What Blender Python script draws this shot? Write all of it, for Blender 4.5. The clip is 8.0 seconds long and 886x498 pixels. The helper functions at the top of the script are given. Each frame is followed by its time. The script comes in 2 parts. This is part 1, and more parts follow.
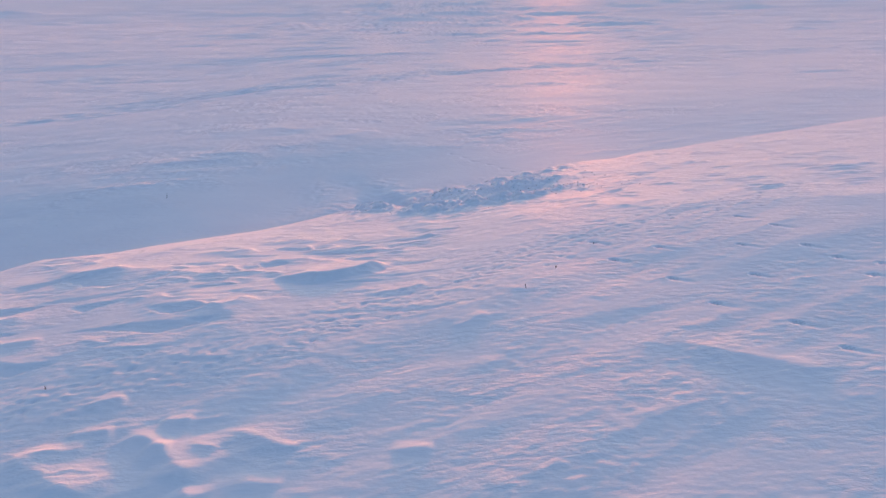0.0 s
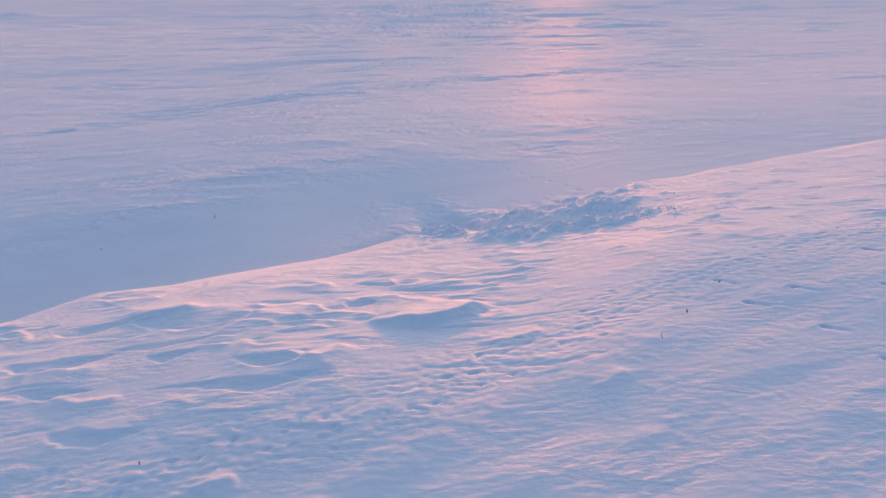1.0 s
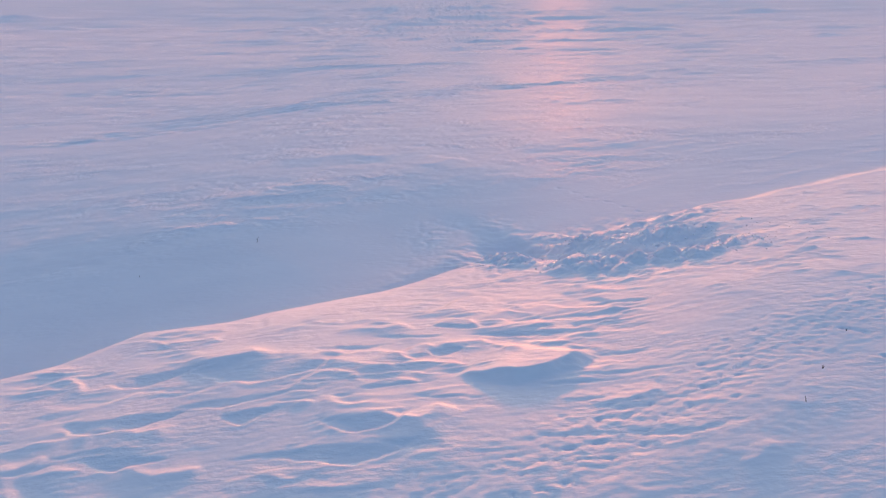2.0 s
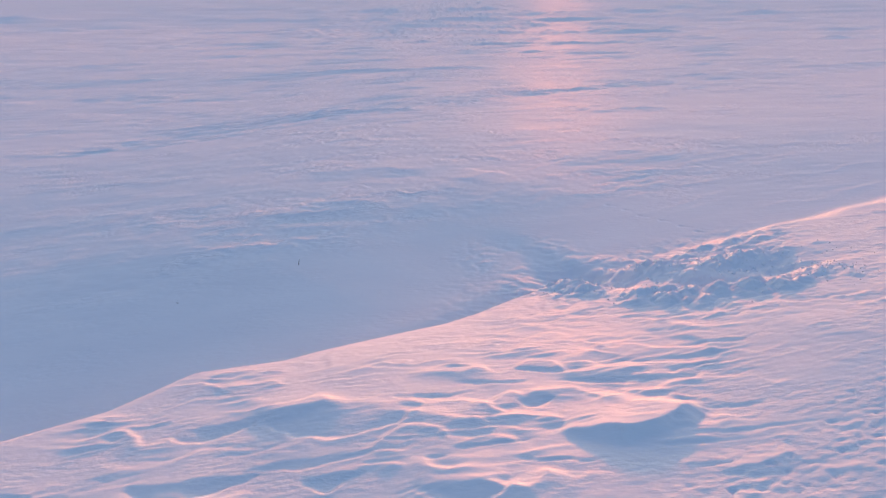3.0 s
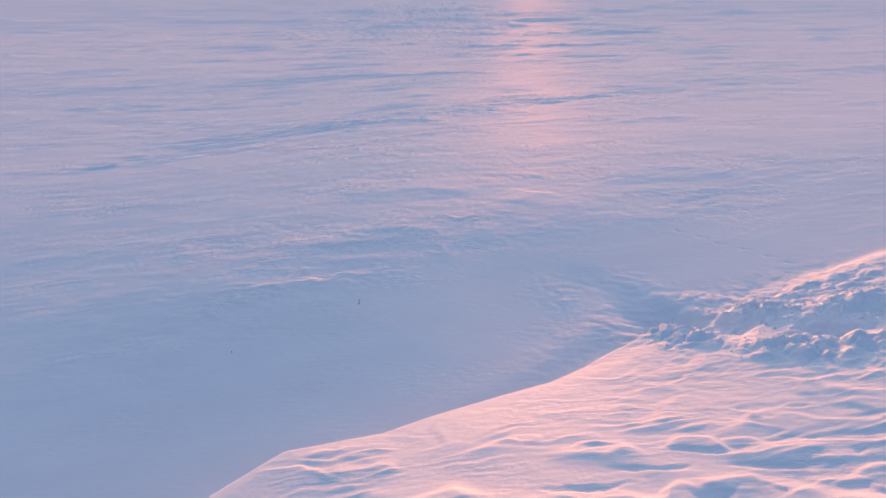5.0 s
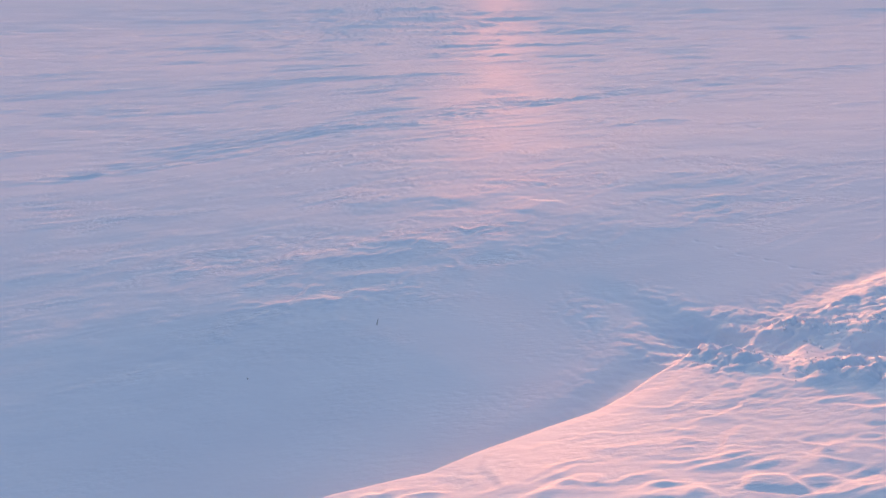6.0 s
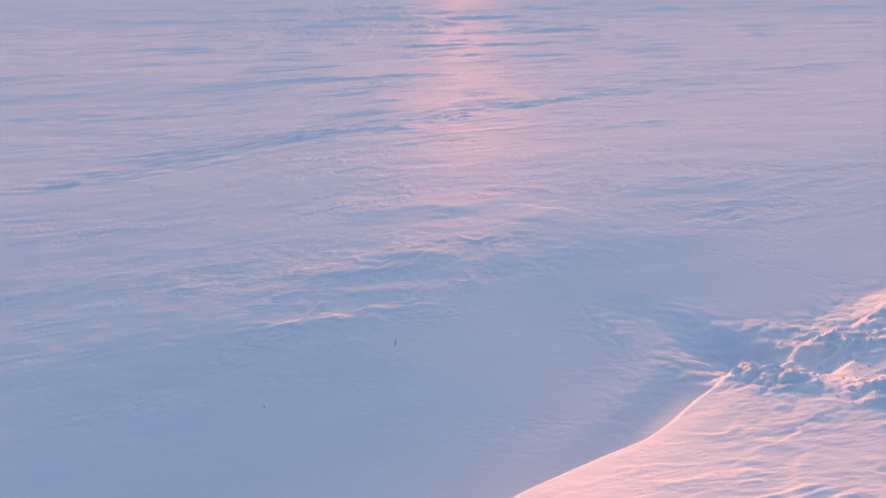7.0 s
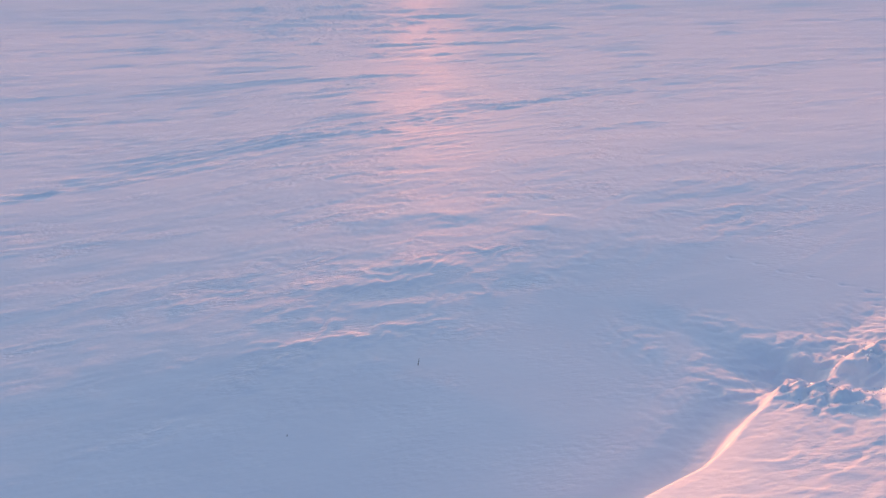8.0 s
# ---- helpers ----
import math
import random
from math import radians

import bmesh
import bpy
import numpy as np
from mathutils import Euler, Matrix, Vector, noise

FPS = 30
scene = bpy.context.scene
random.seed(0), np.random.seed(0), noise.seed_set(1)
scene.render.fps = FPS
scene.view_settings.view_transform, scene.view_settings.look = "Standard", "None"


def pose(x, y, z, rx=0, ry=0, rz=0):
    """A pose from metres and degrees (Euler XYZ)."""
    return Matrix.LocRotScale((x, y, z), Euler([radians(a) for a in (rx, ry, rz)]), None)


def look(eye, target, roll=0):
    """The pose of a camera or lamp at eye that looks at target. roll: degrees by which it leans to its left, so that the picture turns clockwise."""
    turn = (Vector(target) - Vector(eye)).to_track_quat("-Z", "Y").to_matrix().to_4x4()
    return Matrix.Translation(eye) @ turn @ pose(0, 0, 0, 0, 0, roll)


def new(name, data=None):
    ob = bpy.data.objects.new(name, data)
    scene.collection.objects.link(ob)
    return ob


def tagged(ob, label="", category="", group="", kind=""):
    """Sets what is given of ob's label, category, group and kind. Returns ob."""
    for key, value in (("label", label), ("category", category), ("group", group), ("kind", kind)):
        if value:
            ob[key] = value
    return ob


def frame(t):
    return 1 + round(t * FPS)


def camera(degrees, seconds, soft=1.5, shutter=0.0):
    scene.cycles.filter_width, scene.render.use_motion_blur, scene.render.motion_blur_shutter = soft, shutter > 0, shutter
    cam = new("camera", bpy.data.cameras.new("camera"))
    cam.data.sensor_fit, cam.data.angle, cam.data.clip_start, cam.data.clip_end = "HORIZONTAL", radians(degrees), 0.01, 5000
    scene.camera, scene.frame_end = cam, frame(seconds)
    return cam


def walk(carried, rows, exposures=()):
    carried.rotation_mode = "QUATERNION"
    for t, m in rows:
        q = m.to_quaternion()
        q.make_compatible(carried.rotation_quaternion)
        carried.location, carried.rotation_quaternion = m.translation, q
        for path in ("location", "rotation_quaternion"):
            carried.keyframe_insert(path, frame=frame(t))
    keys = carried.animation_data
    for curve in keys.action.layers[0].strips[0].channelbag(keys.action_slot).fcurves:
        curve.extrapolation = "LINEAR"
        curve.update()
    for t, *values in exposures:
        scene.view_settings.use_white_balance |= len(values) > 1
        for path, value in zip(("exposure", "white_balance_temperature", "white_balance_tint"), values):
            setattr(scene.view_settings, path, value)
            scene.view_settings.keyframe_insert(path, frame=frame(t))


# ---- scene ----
cam = camera(49.4, 8.0)
PATH = [
    (0, (-0.000, -0.000, 5.195), (-0.000, 9.683, 2.697), -0.79),
    (0.5, (-0.921, 0.906, 5.295), (-0.940, 10.590, 2.799), -0.92),
    (1, (-1.766, 1.776, 5.415), (-1.785, 11.462, 2.929), -0.84),
    (1.5, (-2.526, 2.591, 5.550), (-2.550, 12.280, 3.076), -0.78),
    (3, (-4.570, 4.832, 5.912), (-4.586, 14.526, 3.456), -0.77),
    (3.5, (-5.181, 5.477, 6.004), (-5.166, 15.171, 3.551), -0.76),
    (4, (-5.756, 6.058, 6.082), (-5.701, 15.753, 3.632), -0.82),
    (4.5, (-6.303, 6.619, 6.156), (-6.162, 16.313, 3.705), -0.86),
    (5, (-6.845, 7.185, 6.235), (-6.607, 16.876, 3.779), -0.88),
    (6.5, (-8.490, 8.859, 6.447), (-7.759, 18.519, 3.968), -1.17),
    (7, (-9.042, 9.414, 6.510), (-8.127, 19.056, 4.022), -1.28),
    (7.5, (-9.592, 9.968, 6.569), (-8.493, 19.588, 4.070), -1.37),
    (8, (-10.139, 10.523, 6.625), (-8.849, 20.116, 4.113), -1.44),
]
EXPOSURE = 1.3
walk(cam, [(t, look(eye, target, roll)) for t, eye, target, roll in PATH], [(0, EXPOSURE, 5800, 21), (8, EXPOSURE, 5800, 21)])

# ---- light: a low winter sun straight ahead, and a clear dusk sky ----
SUN_BEARING, SUN_HEIGHT = radians(6.72), radians(5.0)
world = bpy.data.worlds.new("dusk_sky")
scene.world = world
world.use_nodes = True
wn = world.node_tree.nodes
sky = wn.new("ShaderNodeTexSky")
sky.sky_type, sky.sun_disc = "NISHITA", False
sky.sun_elevation, sky.sun_rotation = SUN_HEIGHT, SUN_BEARING
sky.air_density, sky.dust_density, sky.ozone_density = 1.0, 3.0, 1.6
wn["Background"].inputs["Strength"].default_value = 0.15
world.node_tree.links.new(sky.outputs[0], wn["Background"].inputs["Color"])

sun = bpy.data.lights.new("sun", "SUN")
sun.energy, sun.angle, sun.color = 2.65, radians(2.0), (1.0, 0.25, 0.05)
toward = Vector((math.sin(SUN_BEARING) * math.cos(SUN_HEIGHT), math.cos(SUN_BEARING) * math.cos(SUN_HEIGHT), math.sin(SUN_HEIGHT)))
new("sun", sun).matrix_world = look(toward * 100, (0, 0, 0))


# ---- materials ----
def snow_material(name, base, fine, grain, cover):
    """Wind-packed snow: cool white, satin crust, with ripples and grain in the relief."""
    mat = bpy.data.materials.new(name)
    mat.use_nodes = True
    n, link = mat.node_tree.nodes, mat.node_tree.links.new
    n.remove(n["Principled BSDF"])
    body, crust, both = n.new("ShaderNodeBsdfDiffuse"), n.new("ShaderNodeBsdfGlossy"), n.new("ShaderNodeMixShader")
    both.inputs[0].default_value = 0.034
    link(body.outputs[0], both.inputs[1])
    link(crust.outputs[0], both.inputs[2])
    link(both.outputs[0], n["Material Output"].inputs["Surface"])
    geo = n.new("ShaderNodeNewGeometry")
    place = n.new("ShaderNodeMapping")
    place.inputs["Rotation"].default_value = (0, 0, radians(-9))
    place.inputs["Scale"].default_value = (0.55, 1.0, 0.7)
    link(geo.outputs["Position"], place.inputs["Vector"])
    patch = n.new("ShaderNodeTexNoise")
    patch.inputs["Scale"].default_value, patch.inputs["Detail"].default_value = 0.7, 5
    link(place.outputs[0], patch.inputs["Vector"])
    tint = n.new("ShaderNodeValToRGB")
    tint.color_ramp.elements[0].position, tint.color_ramp.elements[1].position = 0.3, 0.7
    tint.color_ramp.elements[0].color = (base[0] * 0.93, base[1] * 0.94, base[2] * 0.96, 1)
    tint.color_ramp.elements[1].color = (*base, 1)
    link(patch.outputs[0], tint.inputs[0])
    link(tint.outputs[0], body.inputs["Color"])
    gloss = n.new("ShaderNodeMapRange")
    gloss.inputs["To Min"].default_value, gloss.inputs["To Max"].default_value = 0.5, 0.74
    link(patch.outputs[0], gloss.inputs[0])
    link(gloss.outputs[0], crust.inputs["Roughness"])
    crust_at = n.new("ShaderNodeAttribute")
    crust_at.attribute_name = "crust"
    last = None
    for scale, detail, depth in ((9.0, 5, fine), (45.0, 2, grain)):
        tex = n.new("ShaderNodeTexNoise")
        tex.inputs["Scale"].default_value, tex.inputs["Detail"].default_value = scale, detail
        link(place.outputs[0], tex.inputs["Vector"])
        bump = n.new("ShaderNodeBump")
        bump.inputs["Strength"].default_value, bump.inputs["Distance"].default_value = 1.0, depth
        link(tex.outputs[0], bump.inputs["Height"])
        if cover:
            link(crust_at.outputs["Fac"], bump.inputs["Strength"])
        if last:
            link(last.outputs[0], bump.inputs["Normal"])
        last = bump
    if cover:
        # wind ripples of the far field, too slight for the mesh
        wind = n.new("ShaderNodeMapping")
        wind.inputs["Rotation"].default_value = (0, 0, radians(-30))
        wind.inputs["Scale"].default_value = (0.3, 1.0, 1.0)
        link(geo.outputs["Position"], wind.inputs["Vector"])
        waves_at = n.new("ShaderNodeAttribute")
        waves_at.attribute_name = "waves"
        for scale, depth in ((3.2, 0.012), (1.6, 0.016), (0.6, 0.028), (0.2, 0.04)):
            tex = n.new("ShaderNodeTexNoise")
            tex.inputs["Scale"].default_value, tex.inputs["Detail"].default_value = scale, 4
            link(wind.outputs[0], tex.inputs["Vector"])
            bump = n.new("ShaderNodeBump")
            bump.inputs["Distance"].default_value = depth
            link(waves_at.outputs["Fac"], bump.inputs["Strength"])
            link(tex.outputs[0], bump.inputs["Height"])
            link(last.outputs[0], bump.inputs["Normal"])
            last = bump
    for some in (body, crust):
        link(last.outputs[0], some.inputs["Normal"])
    return mat


def plain_material(name, dark, light, scale, rough):
    mat = bpy.data.materials.new(name)
    mat.use_nodes = True
    n, link = mat.node_tree.nodes, mat.node_tree.links.new
    tex = n.new("ShaderNodeTexNoise")
    tex.inputs["Scale"].default_value, tex.inputs["Detail"].default_value = scale, 4
    geo = n.new("ShaderNodeNewGeometry")
    link(geo.outputs["Position"], tex.inputs["Vector"])
    ramp = n.new("ShaderNodeValToRGB")
    ramp.color_ramp.elements[0].color, ramp.color_ramp.elements[1].color = (*dark, 1), (*light, 1)
    link(tex.outputs[0], ramp.inputs[0])
    link(ramp.outputs[0], n["Principled BSDF"].inputs["Base Color"])
    n["Principled BSDF"].inputs["Roughness"].default_value = rough
    return mat


SNOW = snow_material("packed_snow", (0.86, 0.88, 0.92), 0.015, 0.002, True)
LOOSE = snow_material("broken_snow", (0.88, 0.90, 0.93), 0.02, 0.006, False)
STALK = plain_material("dry_stalk", (0.035, 0.025, 0.018), (0.09, 0.06, 0.04), 60, 0.8)

# ---- the shape of the snow ----
PERM = np.random.RandomState(7).permutation(256)
PERM = np.concatenate([PERM, PERM])
GRAD = np.stack([np.cos(np.arange(256) * 2.399963), np.sin(np.arange(256) * 2.399963)], 1)


def perlin(x, y):
    """Gradient noise, about -0.7 to 0.7."""
    xi, yi = np.floor(x), np.floor(y)
    xf, yf = x - xi, y - yi
    a, b = xi.astype(np.int64) & 255, yi.astype(np.int64) & 255
    u, v = xf * xf * xf * (xf * (xf * 6 - 15) + 10), yf * yf * yf * (yf * (yf * 6 - 15) + 10)

    def corner(i, j):
        g = GRAD[PERM[PERM[(a + i) & 255] + ((b + j) & 255)]]
        return g[..., 0] * (xf - i) + g[..., 1] * (yf - j)

    low = corner(0, 0) * (1 - u) + corner(1, 0) * u
    high = corner(0, 1) * (1 - u) + corner(1, 1) * u
    return low * (1 - v) + high * v


def fbm(x, y, octaves=3):
    total, size = np.zeros_like(x), 1.0
    for k in range(octaves):
        total += size * perlin(x + 17.3 * k, y - 9.1 * k)
        x, y, size = x * 2.03, y * 2.03, size * 0.5
    return total


def smooth(lo, hi, v):
    f = np.clip((v - lo) / (hi - lo), 0, 1)
    return f * f * (3 - 2 * f)


def along(points, x, y):
    """Distance to a line of points, the signed side (positive to its right) and the length run along it."""
    best, side, run, start = np.full(x.shape, 1e9), np.zeros(x.shape), np.zeros(x.shape), 0.0
    for (ax, ay), (bx, by) in zip(points[:-1], points[1:]):
        dx, dy = bx - ax, by - ay
        size = math.hypot(dx, dy)
        f = np.clip(((x - ax) * dx + (y - ay) * dy) / size**2, 0, 1)
        d = np.hypot(x - ax - f * dx, y - ay - f * dy)
        s = ((x - ax) * dy - (y - ay) * dx) / size
        near = d < best
        best, side, run = np.where(near, d, best), np.where(near, np.sign(s), side), np.where(near, start + f * size, run)
        start += size
    return best, best * side, run


def saw(p, front):
    """A drift's cross-section, 0 to 1: a hollow face up to a sharp crest, then a shorter back."""
    f = p - np.floor(p)
    return np.where(f < front, (f / front) ** 1.5, (np.maximum(1 - f, 0) / (1 - front)) ** 1.2)


def sastrugi(x, y, length, stretch, turn, wander, seed, front=0.55):
    """Wind-carved drifts whose hollow faces look to -y, broken up by noise."""
    c, s = math.cos(turn), math.sin(turn)
    u, v = (x * c + y * s) / (length * stretch), (y * c - x * s) / length
    p = v + wander * fbm(u * 0.9 + seed, v * 0.45 - seed, 3)
    broken = smooth(-0.25, 0.45, fbm(u * 1.1 - seed, v * 0.5 + seed * 2, 2))
    return saw(p, front) * broken


CREST = [(-60, -22), (-24, 7.5), (-15, 15.2), (-11.5, 18.0), (-10, 19.2), (-9.0, 20.6), (-7.5, 21.1), (-6.7, 21.7), (-5.5, 22.45), (-4.6, 22.95), (-3.9, 23.6), (-3.2, 24.4),
         (-2.0, 25.5), (0.6, 26.6), (3.5, 28.0), (6.3, 29.8), (9.8, 32.3), (14.4, 35.2), (25, 41.5), (70, 68), (400, 230)]
# how high the lip stands along the bank
LIP_X = (-16, -12, -10, -8.8, -6, -4, -2, 0, 2, 3.4, 6, 10, 15, 30)
LIP_Z = (-0.5, -0.37, -0.34, -0.25, -0.23, -0.2, -0.14, 0.03, 0.28, 0.44, 0.49, 0.5, 0.62, 0.8)
TRENCH = [(40, 46), (24, 38), (15, 31.8), (12.2, 29.4), (10.3, 28.2), (7.8, 26.7), (5.5, 25.6), (3.6, 24.8), (1.9, 24.0), (0.7, 24.0), (-0.3, 24.8), (-1.2, 26.0), (-2.0, 27.3), (-2.8, 29.2), (-3.6, 31.5)]
TRENCH_LENGTH = sum(math.hypot(b[0] - a[0], b[1] - a[1]) for a, b in zip(TRENCH[:-1], TRENCH[1:]))
# bands of broken drifts on the far field: how far each reaches, how high it is cut, and its line
BANDS = [(2.4, 1.05, [(-19.5, 52.5), (-17, 56), (-12.5, 55.4), (-10.5, 56.6), (-6.5, 60), (-3, 64), (2, 67.5), (7, 71)]), (2.0, 0.95, [(7, 71), (14.5, 75), (22.3, 80.5), (30.8, 84.4), (39.3, 89.4), (80, 104)]),
         (2.2, 0.8, [(-34, 58.5), (-26, 57.9), (-20, 57.5)]), (1.0, 0.9, [(-29, 50.7), (-25, 50.6), (-21.8, 51.2)]), (2.0, 0.7, [(-38, 67), (-30, 66.5), (-22.5, 66.8)]),
         (2.5, 0.7, [(-45, 79), (-34, 78.3), (-27, 77.4)]), (4.0, 0.6, [(-20, 79), (-15.5, 76.5), (-12.5, 72)])]
DRIFTS = []


def drift(tall, back, face, *crest):
    """A drift that stands out: its height, the width of its back and of its hollow face, and its crest line."""
    DRIFTS.append((tall, back, face, crest))


# on the bank
drift(0.15, 1.2, 0.3, (-3.15, 16.69), (-2.27, 16.49), (-1.56, 16.76), (-1.09, 17.54))
drift(0.064, 0.17, 0.6, (-4.39, 15.4), (-3.62, 14.97), (-3.22, 15.66))
drift(0.043, 0.20, 0.6, (-7.7, 18.2), (-6.2, 18.4))
drift(0.049, 0.23, 0.6, (-5.76, 17.8), (-3.87, 17.0))
drift(0.036, 0.12, 0.5, (-3.46, 18.15), (-2.47, 18.3))
drift(0.029, 0.12, 0.4, (-1.81, 18.72), (-1.05, 18.76))
drift(0.029, 0.12, 0.4, (-2.11, 18.13), (-1.29, 17.94))
drift(0.036, 0.15, 0.5, (-8.37, 19.5), (-7.19, 19.55))
drift(0.043, 0.20, 0.5, (-7.5, 18.0), (-5.96, 18.2))
drift(0.036, 0.17, 0.5, (-5.19, 19.39), (-4.36, 19.26), (-3.81, 19.51))
drift(0.043, 0.15, 0.6, (-8.51, 16.0), (-7.49, 15.4), (-6.88, 15.59))
drift(0.036, 0.15, 0.5, (-7.48, 14.5), (-6.89, 14.17), (-6.25, 14.26))
drift(0.036, 0.15, 0.5, (-3.8, 17.27), (-2.98, 17.19))
# spurs of the low drifts before the bank
drift(0.05, 0.26, 0.35, (-4.00, 10.80), (-3.56, 10.45), (-3.13, 9.99), (-2.87, 9.61), (-2.67, 9.42))
drift(0.06, 0.4, 0.3, (-5.26, 10.42), (-4.63, 9.86), (-4.16, 9.47), (-3.74, 9.17))
drift(0.035, 0.16, 0.35, (-2.56, 10.66), (-2.18, 10.42), (-1.69, 9.99))
drift(0.035, 0.16, 0.3, (-2.91, 9.40), (-2.61, 9.04))
drift(0.03, 0.12, 0.4, (-3.55, 10.92), (-3.09, 11.00))
drift(0.03, 0.15, 0.4, (-4.62, 11.47), (-4.11, 11.69))
drift(0.03, 0.12, 0.5, (-4.64, 10.73), (-4.01, 10.82))
drift(0.025, 0.12, 0.4, (-2.35, 9.43), (-1.72, 9.34))
drift(0.02, 0.1, 0.3, (-0.69, 9.93), (-0.12, 9.81))
drift(0.03, 0.14, 0.35, (-3.06, 10.36), (-2.61, 10.24))
drift(0.03, 0.12, 0.4, (-4.89, 9.58), (-4.49, 9.53), (-4.19, 9.39))
drift(0.03, 0.12, 0.4, (-3.59, 10.24), (-3.19, 10.22))
drift(0.025, 0.12, 0.4, (-3.40, 9.62), (-2.90, 9.58))
drift(0.03, 0.14, 0.4, (-5.08, 10.32), (-4.47, 10.28), (-4.17, 10.38))
drift(0.04, 0.35, 0.7, (3.02, 11.68), (3.43, 12.13), (4.11, 11.68), (4.91, 11.12))
drift(0.02, 0.2, 0.3, (0.0, 13.4), (0.28, 13.46), (0.72, 13.8))
drift(0.025, 0.25, 0.35, (-1.41, 15.4), (-0.84, 15.45), (-0.15, 15.7))
# low swells in the hollow
drift(0.035, 1.8, 1.8, (-8.97, 38.15), (-7.68, 39.58), (-6.43, 39.35), (-5.5, 38.06))
drift(0.035, 1.4, 1.2, (-4.07, 36.47), (-2.65, 38.14))
PRINTS = [(2.77, 17.18), (2.94, 16.08), (3.85, 16.66), (3.71, 14.96), (4.07, 13.78), (4.99, 12.9), (5.32, 12.0), (6.69, 15.78), (6.9, 14.82),
          (5.05, 15.0), (5.84, 18.58), (5.29, 16.59), (6.29, 17.78), (6.39, 16.42), (7.29, 15.4), (0.3, 33.1), (0.7, 32.5), (1.0, 31.8), (1.5, 31.2), (1.9, 30.5), (2.2, 29.9), (1.9, 29.1)]
OLD_TRACK = [(-20, 8.5), (-5.9, 11.6), (-2.7, 13.1), (-0.8, 14.9), (2.3, 17.3), (6.1, 19.9), (10.3, 23.6), (24, 33)]


SCOURS = []


def scour(x, y, half, wide, depth, turn=0.05):
    """A hollow that the wind has scooped: half its length, how far it reaches back, its depth and its turn."""
    SCOURS.append((x, y, half, wide, depth, turn))


scour(-6.00, 16.85, 1.26, 1.2, 0.075, 0.0)
scour(-4.40, 13.96, 0.88, 0.54, 0.061, 0.0)
scour(-4.25, 14.78, 0.65, 0.6, 0.061, 0.15)
scour(-3.24, 17.58, 0.36, 0.5, 0.054, 0.0)
scour(-7.90, 15.57, 0.93, 0.62, 0.061, 0.0)
scour(-7.91, 17.40, 0.75, 0.5, 0.054, 0.0)
scour(-7.53, 14.49, 0.65, 0.36, 0.048, -0.2)
scour(-6.39, 12.83, 0.75, 0.43, 0.054, -0.2)
scour(-6.07, 15.45, 0.4, 0.4, 0.048, -0.1)
scour(-2.73, 22.08, 0.62, 0.5, 0.048, 0.1)


def strew(seed, count, apart, x_range, y_range, half, depth, inside):
    """Scours strewn by chance, none on top of another."""
    rnd, made = random.Random(seed), [(c[0], c[1]) for c in SCOURS]
    for _ in range(count * 14):
        x, y = rnd.uniform(*x_range), rnd.uniform(*y_range)
        if inside(x, y) and all(abs(x - a) / 1.6 + abs(y - b) / 0.7 > apart for a, b in made):
            made.append((x, y))
            size = rnd.uniform(*half)
            scour(x, y, size, size * rnd.uniform(0.2, 0.4), rnd.uniform(*depth) * min(size, 1.0), rnd.gauss(0.0, 0.1))
            count -= 1
            if count == 0:
                break


strew(21, 100, 0.9, (-13, 0), (12.3, 20), (0.22, 0.95), (0.024, 0.043), lambda x, y: -4.6 < y - 18.4 - 0.35 * x < 1.6)
strew(22, 40, 0.9, (-8, 3), (17, 24), (0.25, 0.7), (0.012, 0.026), lambda x, y: 1.2 < y - 18.4 - 0.35 * x < 5.0)


def along_near(points, x, y, reach):
    """along(), worked out only within reach of the line."""
    px, py = [p[0] for p in points], [p[1] for p in points]
    near = (x > min(px) - reach) & (x < max(px) + reach) & (y > min(py) - reach) & (y < max(py) + reach)
    best, side, run = np.full(x.shape, 1e3), np.full(x.shape, 1e3), np.zeros(x.shape)
    if near.any():
        best[near], side[near], run[near] = along(points, x[near], y[near])
    return best, side, run


def plain_height(x, y, side):
    """The plain: a hollow behind the bank that rises slowly to the far field."""
    q = y + 0.9 * x
    z = 0.7 - 2.45 * np.exp(-np.maximum(q, 2) / 21) - 0.9 * smooth(6, 22, -x) * (1 - smooth(60, 120, y)) - 0.43 * (1 - smooth(0, 12, -side)) * (1 - 0.65 * smooth(-5, 6, x))
    z += 0.1 * smooth(26, 50, q) * fbm(x / 26, y / 19, 3)
    z += 0.5 * fbm(x / 300, y / 220, 2) * smooth(60, 240, y) + 0.018 * np.maximum(np.hypot(x, y) - 600, 0) - 0.013 * (np.clip(y, 48, 500) - 48)
    return z


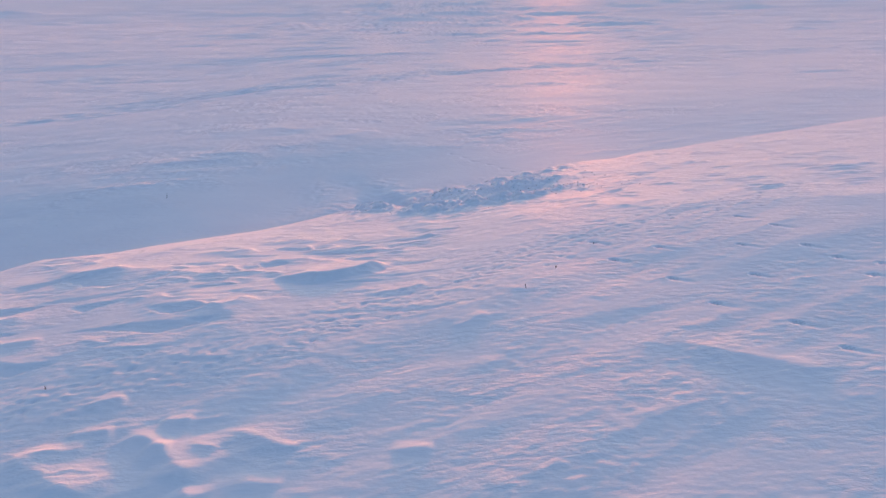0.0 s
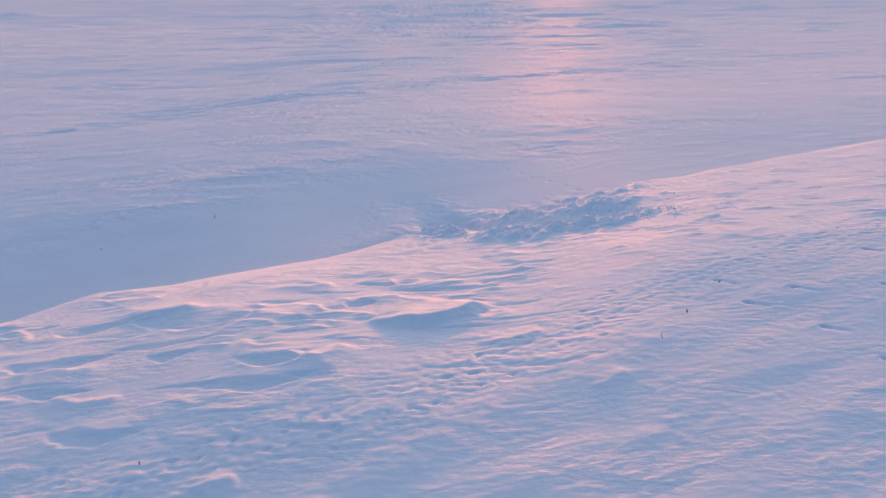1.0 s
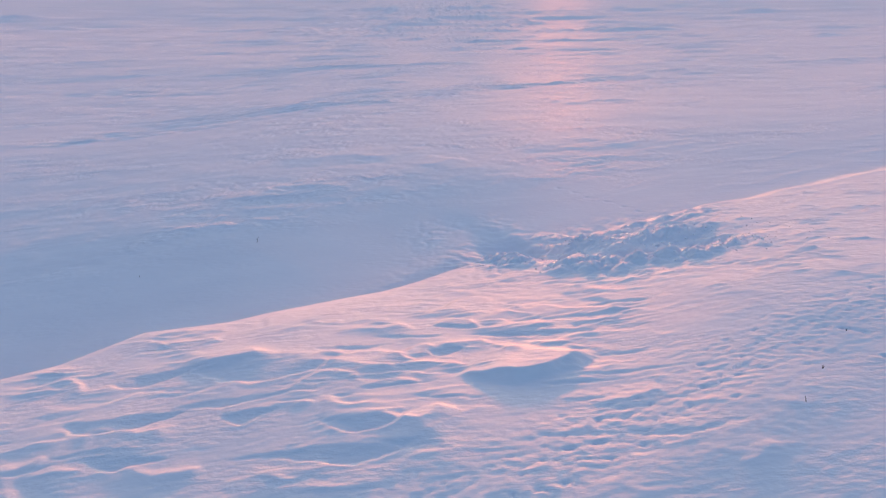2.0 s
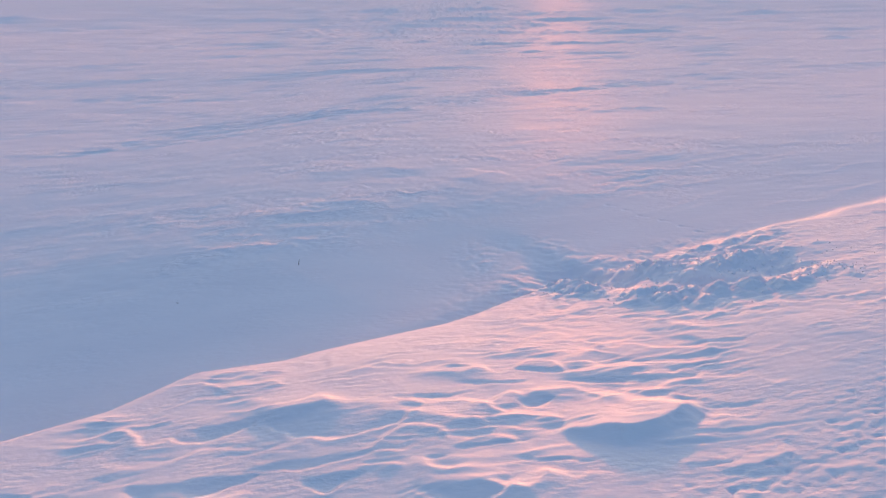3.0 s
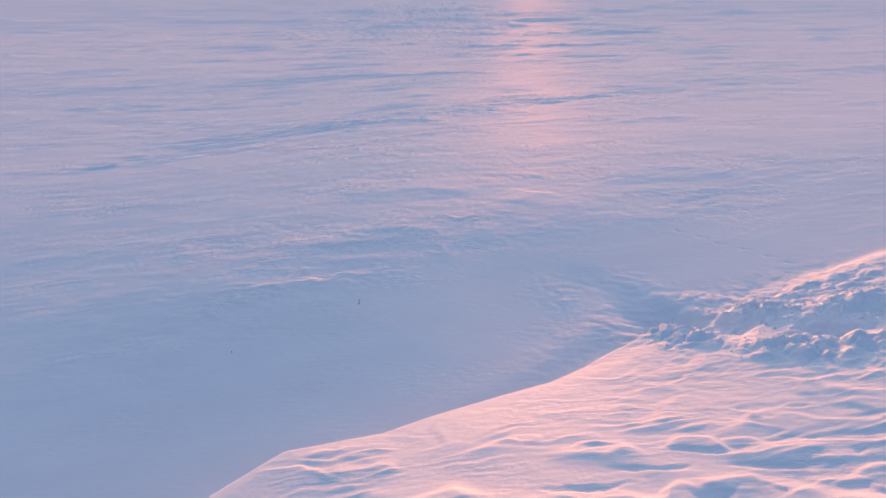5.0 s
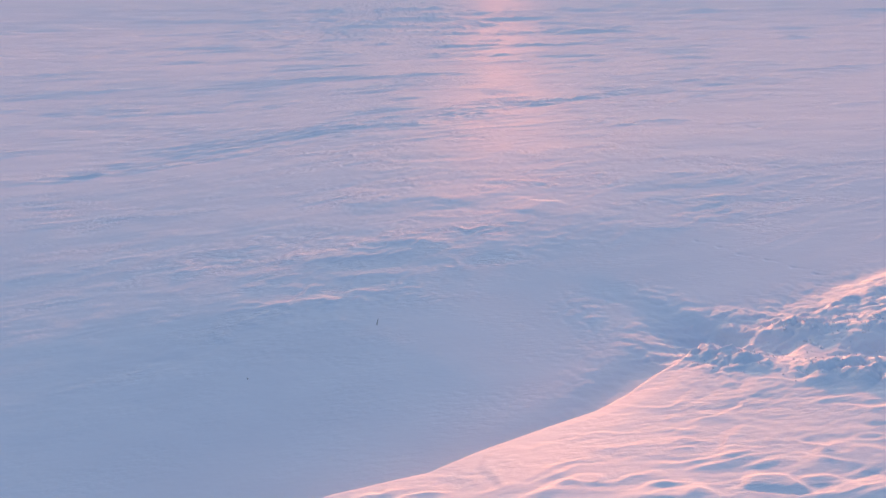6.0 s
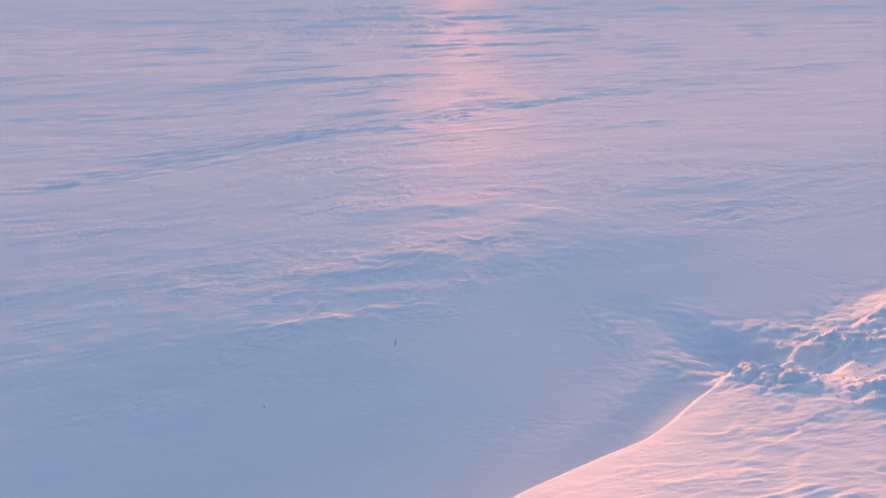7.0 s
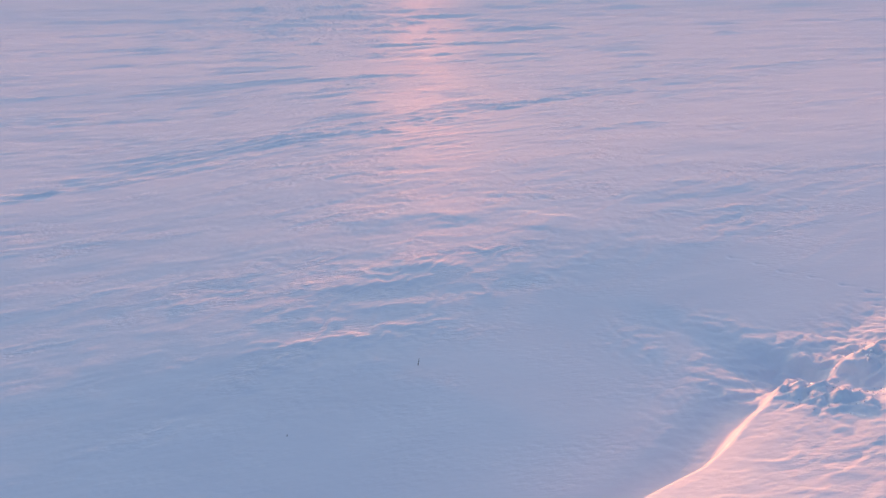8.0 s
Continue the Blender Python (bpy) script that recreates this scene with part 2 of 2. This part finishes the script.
def bank_height(x, y, side):
    """The bank: lower to the west, running down to its lip."""
    z = -0.45 + 1.06 / (1 + np.exp(-np.clip((x + 7.1 - 0.05 * (y - 16)) / 2.2, -30, 30))) + 0.045 * fbm(x / 4.5, y / 4, 2) + 0.028 * (np.clip(y, 0, 20) - 15.5)
    z += 0.21 * smooth(-1.3, 2.0, x) + 0.1 * smooth(1, 8, x) + 0.017 * smooth(-0.5, 3, x) * (np.clip(y, 0, 20) - 15.5)
    fore = 14.5 + 0.25 * x - y
    z -= (0.012 + 0.018 * (1 - smooth(-2, 3, x))) * np.clip(0.5 * (fore + np.sqrt(fore**2 + 4)), 0, 12)
    east = smooth(-7.0, -1.0, x)
    slope = 1 - np.maximum(side, 0) / (3.4 + 6.2 * east)
    slope = np.minimum(0.5 * (slope + np.sqrt(slope**2 + 0.02)), 1)
    convex = 0.8 * slope + 0.2 * np.exp(-np.maximum(side, 0) / 1.2)
    return z + (np.interp(x, LIP_X, LIP_Z) - z) * (convex * (1 - east) + slope**1.2 * east), slope


def bank_relief(x, y, side, slope):
    """Wind drifts, crust and old tracks on the bank."""
    low_lip = (1 - smooth(-2, 5, x)) * smooth(-14, -9, x)
    east = smooth(-1.8, 0.8, x)
    lee = smooth(0.0, 0.5, side) * (1 - 0.1 * low_lip * smooth(0.3, 0.8, slope)) * (1 - 0.55 * east * (1 - smooth(16.5, 19, y - 0.25 * x)))
    west = 1 - 0.85 * smooth(-1.5, 4.5, x)
    strip = np.exp(-np.abs((y - 19.0 - 0.3 * x) / 5.0) ** 3) * west
    lit = smooth(1, 5, x) * smooth(17.5, 20.5, y - 0.25 * x)
    broad = smooth(-0.35, 0.3, fbm(x / 5 + 3, y / 4, 2))
    near_lip = low_lip * smooth(0.05, 0.4, slope)
    bend_x, bend_y = x + 0.5 * fbm(x / 2.6, y / 2.6 + 40, 2), y + 0.5 * fbm(x / 2.6 + 30, y / 2.6, 2)
    z = lee * (0.003 + (0.032 * strip + 0.016 * near_lip) * (0.4 + 0.6 * broad)) * sastrugi(bend_x, bend_y, 1.3, 1.5, 0.0, 1.3, 11.0, 0.82)
    z += lee * (0.003 + 0.02 * strip + 0.038 * lit + 0.02 * near_lip) * sastrugi(bend_x, bend_y, 0.62, 2.0, -0.05, 1.2, 23.0, 0.82) * smooth(-0.2, 0.4, fbm(x / 2.5 + 8, y / 2.5, 2))
    z += lee * (0.002 + 0.016 * np.maximum(strip, 2.0 * lit) + 0.017 * near_lip) * sastrugi(bend_x, bend_y, 0.36, 3.2, 0.1, 1.1, 29.0, 0.8) * smooth(-0.2, 0.35, fbm(x / 1.8 + 2, y / 1.5, 2))
    z += lee * (0.003 + 0.006 * np.maximum(strip, 1.8 * lit)) * sastrugi(x, y, 0.2, 4.5, 0.18, 1.2, 129.0, 0.75) * smooth(-0.25, 0.3, fbm(x / 1.1 + 6, y / 0.9, 2))
    close = smooth(1, 7, y)
    z += close * (0.011 - 0.006 * east) * (1 - 0.8 * strip) * sastrugi(x, y, 0.26, 3.4, 0.22, 1.3, 37.0, 0.55) * (0.2 + 0.8 * smooth(-0.3, 0.3, fbm(x / 1.3, y / 1.3 + 4, 2)))
    z += close * (0.008 - 0.004 * east) * (1 - 0.8 * strip) * sastrugi(x, y, 0.17, 3.0, 0.15, 1.6, 43.0, 0.55)
    # a fine broken crust on the trodden slope, in slanting belts
    belt = smooth(-0.25, 0.3, fbm((x * 0.8 + y * 0.6) / 5 + 12, (y * 0.8 - x * 0.6) / 0.7, 3))
    z += close * east * (1 - strip) * (0.3 + 0.7 * belt) * (0.011 * sastrugi(x, y, 0.14, 2.0, 0.12, 1.7, 47.0, 0.5) + 0.004 * fbm(x * 5, y * 7, 2))
    trod, _, _ = along(OLD_TRACK, x, y)
    trampled = np.exp(-((trod / 0.9) ** 2))
    z += trampled * (0.014 * fbm(x * 6.5, y * 7.5, 2) - 0.027 * smooth(0.3, 0.5, perlin(x * 6.5 + 40, y * 7.5)))
    # long low furrows across the trodden slope
    z += (0.026 - 0.008 * east) * fbm((x * 0.8 + y * 0.6) / 4 + 2, (y * 0.8 - x * 0.6) / 0.9, 2) * (1 - strip)
    return z


def plain_relief(x, y, side):
    """The far field's streaks and the smooth hollow's ripples."""
    q = y + 0.9 * x
    out = -side
    far = smooth(24, 50, q)
    rough_patch = smooth(0.02, 0.3, fbm(x / 15 + 70, y / 11 - 20, 3))
    patchy = smooth(-0.3, 0.3, fbm(x / 18, y / 15, 2))
    calm = far * (0.35 + 0.65 * smooth(44, 60, y)) * (1 - smooth(85, 115, y))
    z = calm * 0.055 * sastrugi(x, y, 0.85, 5.0, 0.5, 1.0, 5.0, 0.78) * (0.3 + 0.7 * patchy)
    z += calm * (1 - smooth(60, 80, y)) * 0.03 * sastrugi(x, y, 0.5, 5.0, 0.44, 1.1, 53.0, 0.78) * smooth(-0.3, 0.25, fbm(x / 5 + 30, y / 4, 2))
    z += calm * rough_patch * (0.06 * sastrugi(x, y, 1.2, 2.4, 0.42, 1.3, 51.0, 0.75) + 0.035 * sastrugi(x, y, 0.6, 2.8, 0.4, 1.3, 81.0, 0.75))
    z += smooth(48, 70, y) * (0.4 + 0.6 * patchy) * 0.11 * sastrugi(x, y, 1.4, 5.0, 0.55, 1.0, 17.0, 0.78)
    z += smooth(70, 100, y) * (0.35 + 0.65 * patchy) * 0.24 * sastrugi(x, y, 2.6, 4.6, 0.65, 1.0, 15.0, 0.78)
    z += smooth(110, 180, y) * 0.5 * sastrugi(x, y, 6.0, 4.2, 0.75, 1.0, 33.0, 0.78)
    z += smooth(180, 300, y) * 1.3 * sastrugi(x, y, 16, 3.6, 0.8, 1.0, 35.0, 0.78)
    z += smooth(320, 600, y) * 3.0 * sastrugi(x, y, 50, 3.0, 0.8, 1.0, 39.0, 0.78)
    # the hollow: low swells, then crinkled wisps of drift where it comes up into the sun
    edge = smooth(4.5, 9, out) * (1 - 0.7 * smooth(42, 58, q))
    wisp = smooth(-0.15, 0.3, fbm(x / 6 + 50, y / 4.5, 3))
    z += smooth(3, 12, out) * (1 - smooth(60, 90, q)) * 0.03 * fbm(x / 6 + 20, y / 4, 2)
    crinkle = 0.035 * fbm(x / 1.6 + 3, y / 1.1, 4) + 0.03 * sastrugi(x, y, 0.9, 1.5, 0.3, 1.9, 61.0, 0.6) + 0.018 * sastrugi(x, y, 0.4, 1.8, 0.3, 1.7, 63.0, 0.6)
    z += edge * (0.35 + 0.45 * wisp) * crinkle
    return z


def height(x, y):
    x, y = np.asarray(x, float), np.asarray(y, float)
    _, side, _ = along(CREST, x, y)
    wave = 0.25 * fbm(x / 2.2 + 5, y / 2.2, 2)
    gentle, sharp = smooth(-1.5, 0.0, side + wave), smooth(-0.4, 0.04, side + 0.25 * wave)
    soft = smooth(-1, 3, x)
    on_bank = gentle * soft + sharp * (1 - soft)
    z = np.zeros(x.shape)
    some = on_bank < 1
    if some.any():
        px, py, ps = x[some], y[some], side[some]
        z[some] += (1 - on_bank[some]) * (plain_height(px, py, ps) + plain_relief(px, py, ps))
    some = on_bank > 0
    if some.any():
        px, py, ps = x[some], y[some], side[some]
        base, slope = bank_height(px, py, ps)
        z[some] += on_bank[some] * (base + bank_relief(px, py, ps, slope))
    # the moat that the wind keeps open below the lip, with a soft swell beyond it
    moat = smooth(-7.0, -4.5, x) * (1 - smooth(-2.6, -1.4, x))
    z += moat * (0.012 * np.exp(-(((side + 1.45) / 0.42) ** 2)) - 0.03 * np.exp(-(((side + 0.75) / 0.4) ** 2)))
    # the lip broken and churned where the trench leaves the bank
    some = (x > -2) & (x < 8) & (side > -4) & (side < 5)
    if some.any():
        px, py, ps = x[some], y[some], side[some]
        lumps = np.abs(perlin(px * 1.5 + 3, py * 1.5)) + 0.6 * np.abs(perlin(px * 3.6, py * 3.6 + 6)) + 0.35 * np.abs(perlin(px * 8.1 + 8, py * 8.1))
        z[some] += smooth(-1, 0.5, px) * (1 - smooth(2.4, 4.8, px)) * np.exp(-(((ps - 0.2) / 1.5) ** 2)) * 0.16 * (lumps - 0.3)
    # the bands of broken drifts across the far field
    for reach, cut, line in BANDS:
        off, lside, lrun = along_near(line, x, y, 3 * reach)
        some = off < 2.6 * reach
        if some.any():
            px, py, pl, ps, pr = x[some], y[some], off[some], lside[some], lrun[some]
            pl = np.maximum(pl + 0.8 * reach * fbm(px / 3.5, py / 3.5, 2), 0)
            broken = smooth(-0.6, 0.0, fbm(pr / 6 + 3, ps / 5, 2))
            steps = 0.07 * sastrugi(px, py, 1.9, 2.4, 0.4, 1.4, 71.0, 0.7) + 0.075 * sastrugi(px, py, 1.0, 2.8, 0.38, 1.4, 73.0, 0.7) + 0.04 * sastrugi(px, py, 0.55, 2.8, 0.35, 1.3, 75.0, 0.7)
            z[some] += cut * np.exp(-((pl / reach) ** 2)) * (0.1 + 0.9 * broken) * (steps - 0.05)
    for tall, back, face, crest in DRIFTS:
        reach = 3 * back + face
        cx, cy = [c[0] for c in crest], [c[1] for c in crest]
        near = (x > min(cx) - reach) & (x < max(cx) + reach) & (y > min(cy) - reach) & (y < max(cy) + reach)
        if near.any():
            nx, ny = x[near], y[near]
            jog = 0.08 + 0.1 * min(back, 0.8)
            d, s, run = along(crest, nx + jog * fbm(nx * 1.5, ny * 1.5, 2), ny + jog * fbm(nx * 1.5 + 9, ny * 1.5, 2))
            size = sum(math.hypot(b[0] - a[0], b[1] - a[1]) for a, b in zip(crest[:-1], crest[1:]))
            ends = smooth(0, 0.3 * size, run) * (1 - smooth(0.82 * size, size, run))
            up = np.where(s < 0, np.exp(-((d / back) ** 1.3)), np.maximum(1 - d / face, 0) ** 1.6)
            z[near] += tall * ends * up
    for cx, cy, half, wide, depth, turn in SCOURS:
        reach = half + wide + 0.6
        near = (np.abs(x - cx) < reach) & (np.abs(y - cy) < reach) & (side > 0.3)
        if near.any():
            nx, ny = x[near] - cx, y[near] - cy
            nx, ny = nx + 0.2 * fbm(x[near] * 1.5, y[near] * 1.5 + cx, 4), ny + 0.14 * fbm(x[near] * 1.5 + 7, y[near] * 1.5 - cy, 4)
            c, s = math.cos(turn), math.sin(turn)
            u, v = (nx * c + ny * s) / half, (ny * c - nx * s) / wide
            tip = np.maximum(1 - u * u, 0)
            lip = np.where(u > 0, 0.95, 0.7) * u * u
            f = (v - lip) / np.maximum(1 - lip, 0.05)
            bowl = np.where(f < 0.14, -0.6 * smooth(0, 0.14, f), -0.6 + np.clip((f - 0.14) / 0.86, 0, 1) ** 1.35)
            bowl = np.where(f > 1, 0.4 * np.exp(-np.maximum(v - 1, 0) * wide / 0.45), bowl)
            bowl += 0.12 * np.exp(-((np.minimum(f, 0) * wide / 0.12) ** 2)) * (f < 0.14)
            z[near] += depth * bowl * tip**0.7 * smooth(0.8, 2.2, side[near])
    # the trench ploughed through the bank, with thrown-up rims
    t, tside, trun = along_near(TRENCH, x, y, 7)
    some = t < 6
    if some.any():
        px, py, pt, ps, pr = x[some], y[some], t[some], tside[some], trun[some]
        pt = np.maximum(pt + 0.3 * fbm(px / 1.1, py / 1.1, 2), 0)
        lumps = np.abs(perlin(px * 1.9 + 3, py * 1.9)) + 0.55 * np.abs(perlin(px * 4.3, py * 4.3 + 6)) + 0.3 * np.abs(perlin(px * 9.1 + 8, py * 9.1))
        deep = smooth(TRENCH_LENGTH - 13, TRENCH_LENGTH - 9.5, pr) * (1 - smooth(TRENCH_LENGTH - 5.6, TRENCH_LENGTH - 3.8, pr))
        faint = (1 - smooth(TRENCH_LENGTH - 4.5, TRENCH_LENGTH, pr)) * (0.2 + 0.8 * smooth(TRENCH_LENGTH - 14.5, TRENCH_LENGTH - 10, pr)) * (0.35 + 0.65 * smooth(-0.3, 0.2, fbm(px / 2 + 9, py / 2, 2)))
        wide = 0.8 + 0.25 * perlin(px / 1.5, py / 1.5) + 0.15 * deep
        z[some] -= faint * (0.05 + 0.2 * deep) * (1 - smooth(0.15, 1.15, pt / wide))
        rim = np.where(ps < 0, 0.8, 1.0) * np.exp(-(((pt - 1.35 * wide) / 0.5) ** 2))
        z[some] += faint * rim * (0.035 * deep + (0.05 + 0.16 * deep) * lumps)
        z[some] += faint * (0.03 + 0.08 * deep) * (lumps - 0.35) * np.exp(-((pt / (1.8 + deep)) ** 2))
    for px, py in PRINTS:
        near = (np.abs(x - px) < 0.8) & (np.abs(y - py) < 0.8)
        if near.any():
            nx, ny = x[near] - px, y[near] - py
            nx, ny = nx + 0.03 * perlin(nx * 9 + px * 7, ny * 9), ny + 0.03 * perlin(nx * 9, ny * 9 + py * 7)
            a, b = 0.8 * nx - 0.6 * ny, 0.6 * nx + 0.8 * ny
            d = np.hypot(a / 0.08, b / 0.05)
            soft = 0.35 if py > 28 else 1.0
            z[near] += soft * (-0.06 * np.exp(-(d**4)) + 0.005 * np.exp(-((d - 1.5) ** 2) * 4))
            z[near] -= soft * 0.02 * np.exp(-((b / 0.05) ** 2)) * smooth(0, 0.1, a) * (1 - smooth(0.2, 0.45, a))
    return z


def spaced(lo, hi, step, low, high):
    """Grid lines: even between lo and hi, then ever wider: low and high hold the ends of the stretches and the rates at which they widen."""
    lines = list(np.arange(lo, hi, step))
    gap, at = step, lines[-1]
    for end, rate in high:
        while at < end:
            gap *= 1 + rate
            at += gap
            lines.append(at)
    gap, at = step, lo
    for end, rate in low:
        while at > end:
            gap *= 1 + rate
            at -= gap
            lines.insert(0, at)
    return np.array(lines)


def sheet(name, xs, ys, mat):
    gx, gy = np.meshgrid(xs, ys)
    co = np.stack([gx.ravel(), gy.ravel(), height(gx.ravel(), gy.ravel())], 1)
    nx, ny = len(xs), len(ys)
    i = (np.arange(ny - 1)[:, None] * nx + np.arange(nx - 1)[None]).ravel()
    quads = np.stack([i, i + 1, i + nx + 1, i + nx], 1).astype(np.int32)
    me = bpy.data.meshes.new(name)
    me.vertices.add(len(co))
    me.vertices.foreach_set("co", co.astype(np.float32).ravel())
    me.loops.add(quads.size)
    me.loops.foreach_set("vertex_index", quads.ravel())
    me.polygons.add(len(quads))
    me.polygons.foreach_set("loop_start", np.arange(0, quads.size, 4, dtype=np.int32))
    me.polygons.foreach_set("use_smooth", np.ones(len(quads), bool))
    me.update(calc_edges=True)
    me.materials.append(mat)
    # how rough the crust is: packed on the bank, polished in the hollow
    _, side, _ = along(CREST, co[:, 0], co[:, 1])
    rough = 0.42 + 0.58 * smooth(-0.3, 1.2, side) + 0.35 * smooth(28, 60, co[:, 1] + 0.9 * co[:, 0]) * smooth(0, -2, side)
    rough += 1.3 * smooth(-0.15, 0.3, fbm(co[:, 0] / 6 + 50, co[:, 1] / 4.5, 3)) * smooth(-3, -8, side)
    rough *= 0.45 + 0.9 * smooth(-0.3, 0.35, fbm(co[:, 0] / 1.9 + 12, co[:, 1] / 1.2, 3))
    me.attributes.new("crust", "FLOAT", "POINT").data.foreach_set("value", rough.astype(np.float32))
    waves = smooth(26, 60, co[:, 1] + 0.9 * co[:, 0]) * smooth(0, -2, side) * (0.45 + 0.9 * smooth(-0.35, 0.35, fbm(co[:, 0] / 22, co[:, 1] / 16 + 7, 3)))
    me.attributes.new("waves", "FLOAT", "POINT").data.foreach_set("value", waves.astype(np.float32))
    return new(name, me)


XS = spaced(-10.5, 6.0, 0.042, [(-60, 0.028), (-3500, 0.1)], [(60, 0.03), (3500, 0.1)])
YS = spaced(8, 24.5, 0.042, [(-3500, 0.09)], [(140, 0.0046), (3800, 0.016)])
ground = tagged(sheet("ground", XS, YS, SNOW), "wind-carved snowfield with drifts in low pink sunlight", "snow", kind="structure")


# ---- things on the snow ----
def part(name, bm, mat, parent=None, label=""):
    me = bpy.data.meshes.new(name)
    bm.to_mesh(me)
    bm.free()
    me.materials.append(mat)
    ob = new(name, me)
    if parent:
        ob.parent = parent
    return tagged(ob, label)


def stem(bm, points, thick):
    """A thin tapering stalk through the points."""
    rings = []
    for k, p in enumerate(points):
        r = thick * (1 - 0.75 * k / (len(points) - 1))
        rings.append([bm.verts.new((p[0] + r * math.cos(a * 1.2566), p[1] + r * math.sin(a * 1.2566), p[2])) for a in range(5)])
    for low, high in zip(rings[:-1], rings[1:]):
        for a in range(5):
            bm.faces.new((low[a], low[(a + 1) % 5], high[(a + 1) % 5], high[a]))
    bm.faces.new(rings[-1])


def dry_plant(name, x, y, tall, stalks, thick, seed, label):
    """Dry stalks that stick out of the snow."""
    rnd = random.Random(seed)
    root = tagged(new(name), label, "plant", "dry plants in the snow")
    root.location = (x, y, float(height([x], [y])[0]))
    for k in range(stalks):
        bm = bmesh.new()
        lean, turn, size = rnd.uniform(0.08, 0.5), rnd.uniform(0, 6.28), tall * rnd.uniform(0.6, 1.0)
        pts = [(lean * size * f**1.6 * math.cos(turn), lean * size * f**1.6 * math.sin(turn), -0.05 + (size + 0.05) * f) for f in (0, 0.3, 0.55, 0.8, 1.0)]
        stem(bm, pts, thick)
        part("stalk", bm, STALK, root)
    return root


dry_plant("dry_weed", -8.29, 28.48, 0.14, 1, 0.009, 36, "dark dry weed stalk standing alone in smooth snow")
for k, (x, y, tall, stalks) in enumerate([(1.91, 15.76, 0.05, 6), (1.32, 14.75, 0.09, 2), (2.76, 17.07, 0.04, 4), (-5.41, 12.17, 0.05, 5)]):
    dry_plant("grass_tuft", x, y, tall, stalks, 0.005, 10 + k, "short dark grass tuft poking through wind-packed snow")
dry_plant("dry_weed", -10.87, 26.48, 0.05, 2, 0.006, 2, "tip of a dry weed barely clear of the snow")


def clod_mesh(seed):
    """A lump of broken crust: faceted, uneven, flat below."""
    rnd = random.Random(seed)
    bm = bmesh.new()
    bmesh.ops.create_icosphere(bm, subdivisions=2, radius=1.0)
    cut = [Vector((rnd.uniform(-1, 1), rnd.uniform(-1, 1), rnd.uniform(-0.3, 1))).normalized() for _ in range(7)]
    for v in bm.verts:
        for c in cut:
            over = v.co.dot(c) - rnd.uniform(0.62, 0.66)
            if over > 0:
                v.co -= c * over
        v.co *= 1 + 0.16 * noise.noise(v.co * 2.2 + Vector((seed, 0, 0)))
        v.co.z *= 0.7
    me = bpy.data.meshes.new("snow_clod")
    bm.to_mesh(me)
    bm.free()
    me.materials.append(LOOSE)
    return me


CLODS = [clod_mesh(k) for k in range(5)]


def rim_places(rnd, count, lo, hi, spread):
    """Places on the rims of the trench, lo to hi metres along it."""
    made = []
    for _ in range(count):
        want = rnd.uniform(lo, hi)
        for (ax, ay), (bx, by) in zip(TRENCH[:-1], TRENCH[1:]):
            size = math.hypot(bx - ax, by - ay)
            if want <= size:
                f, off = want / size, rnd.choice((-1, 1)) * abs(rnd.gauss(0.9, spread))
                made.append((ax + f * (bx - ax) - (by - ay) / size * off, ay + f * (by - ay) + (bx - ax) / size * off))
                break
            want -= size
    made = np.array(made)
    return np.column_stack([made, height(made[:, 0], made[:, 1])])


rnd = random.Random(5)
for k, (x, y, z) in enumerate(rim_places(rnd, 48, TRENCH_LENGTH - 11.5, TRENCH_LENGTH - 6.5, 0.35)):
    size = rnd.uniform(0.025, 0.06)
    ob = tagged(new("snow_clod", CLODS[k % 5]), "broken lump of snow crust thrown beside the trench", "snow lump", "snow lumps along the trench")
    ob.matrix_world = pose(x, y, z + 0.2 * size, rnd.uniform(-25, 25), rnd.uniform(-25, 25), rnd.uniform(0, 360)) @ Matrix.Diagonal((size, size * rnd.uniform(0.7, 1.2), size, 1))


def crumb_field(name, spots):
    """Many small crumbs of snow in one mesh, each a squat uneven octahedron."""
    shape = np.array([(1, 0, 0), (0, 1, 0), (-1, 0, 0), (0, -1, 0), (0, 0, 0.9), (0, 0, -0.6)], float)
    tris = np.array([(0, 1, 4), (1, 2, 4), (2, 3, 4), (3, 0, 4), (1, 0, 5), (2, 1, 5), (3, 2, 5), (0, 3, 5)])
    dice = np.random.RandomState(3)
    verts = [(shape * dice.uniform(0.7, 1.3, shape.shape)) * dice.uniform(0.008, 0.024) + spot + (0, 0, 0.004) for spot in spots]
    me = bpy.data.meshes.new(name)
    me.from_pydata(np.concatenate(verts).tolist(), [], np.concatenate([tris + 6 * k for k in range(len(spots))]).tolist())
    me.materials.append(LOOSE)
    return new(name, me)


spots = np.concatenate([rim_places(rnd, 80, TRENCH_LENGTH - 13, TRENCH_LENGTH - 5, 0.7), rim_places(rnd, 600, TRENCH_LENGTH - 11.5, TRENCH_LENGTH - 6, 0.5)])
tagged(crumb_field("snow_crumbs", spots), "scattered crumbs of broken snow beside the trench", "snow", kind="stuff")
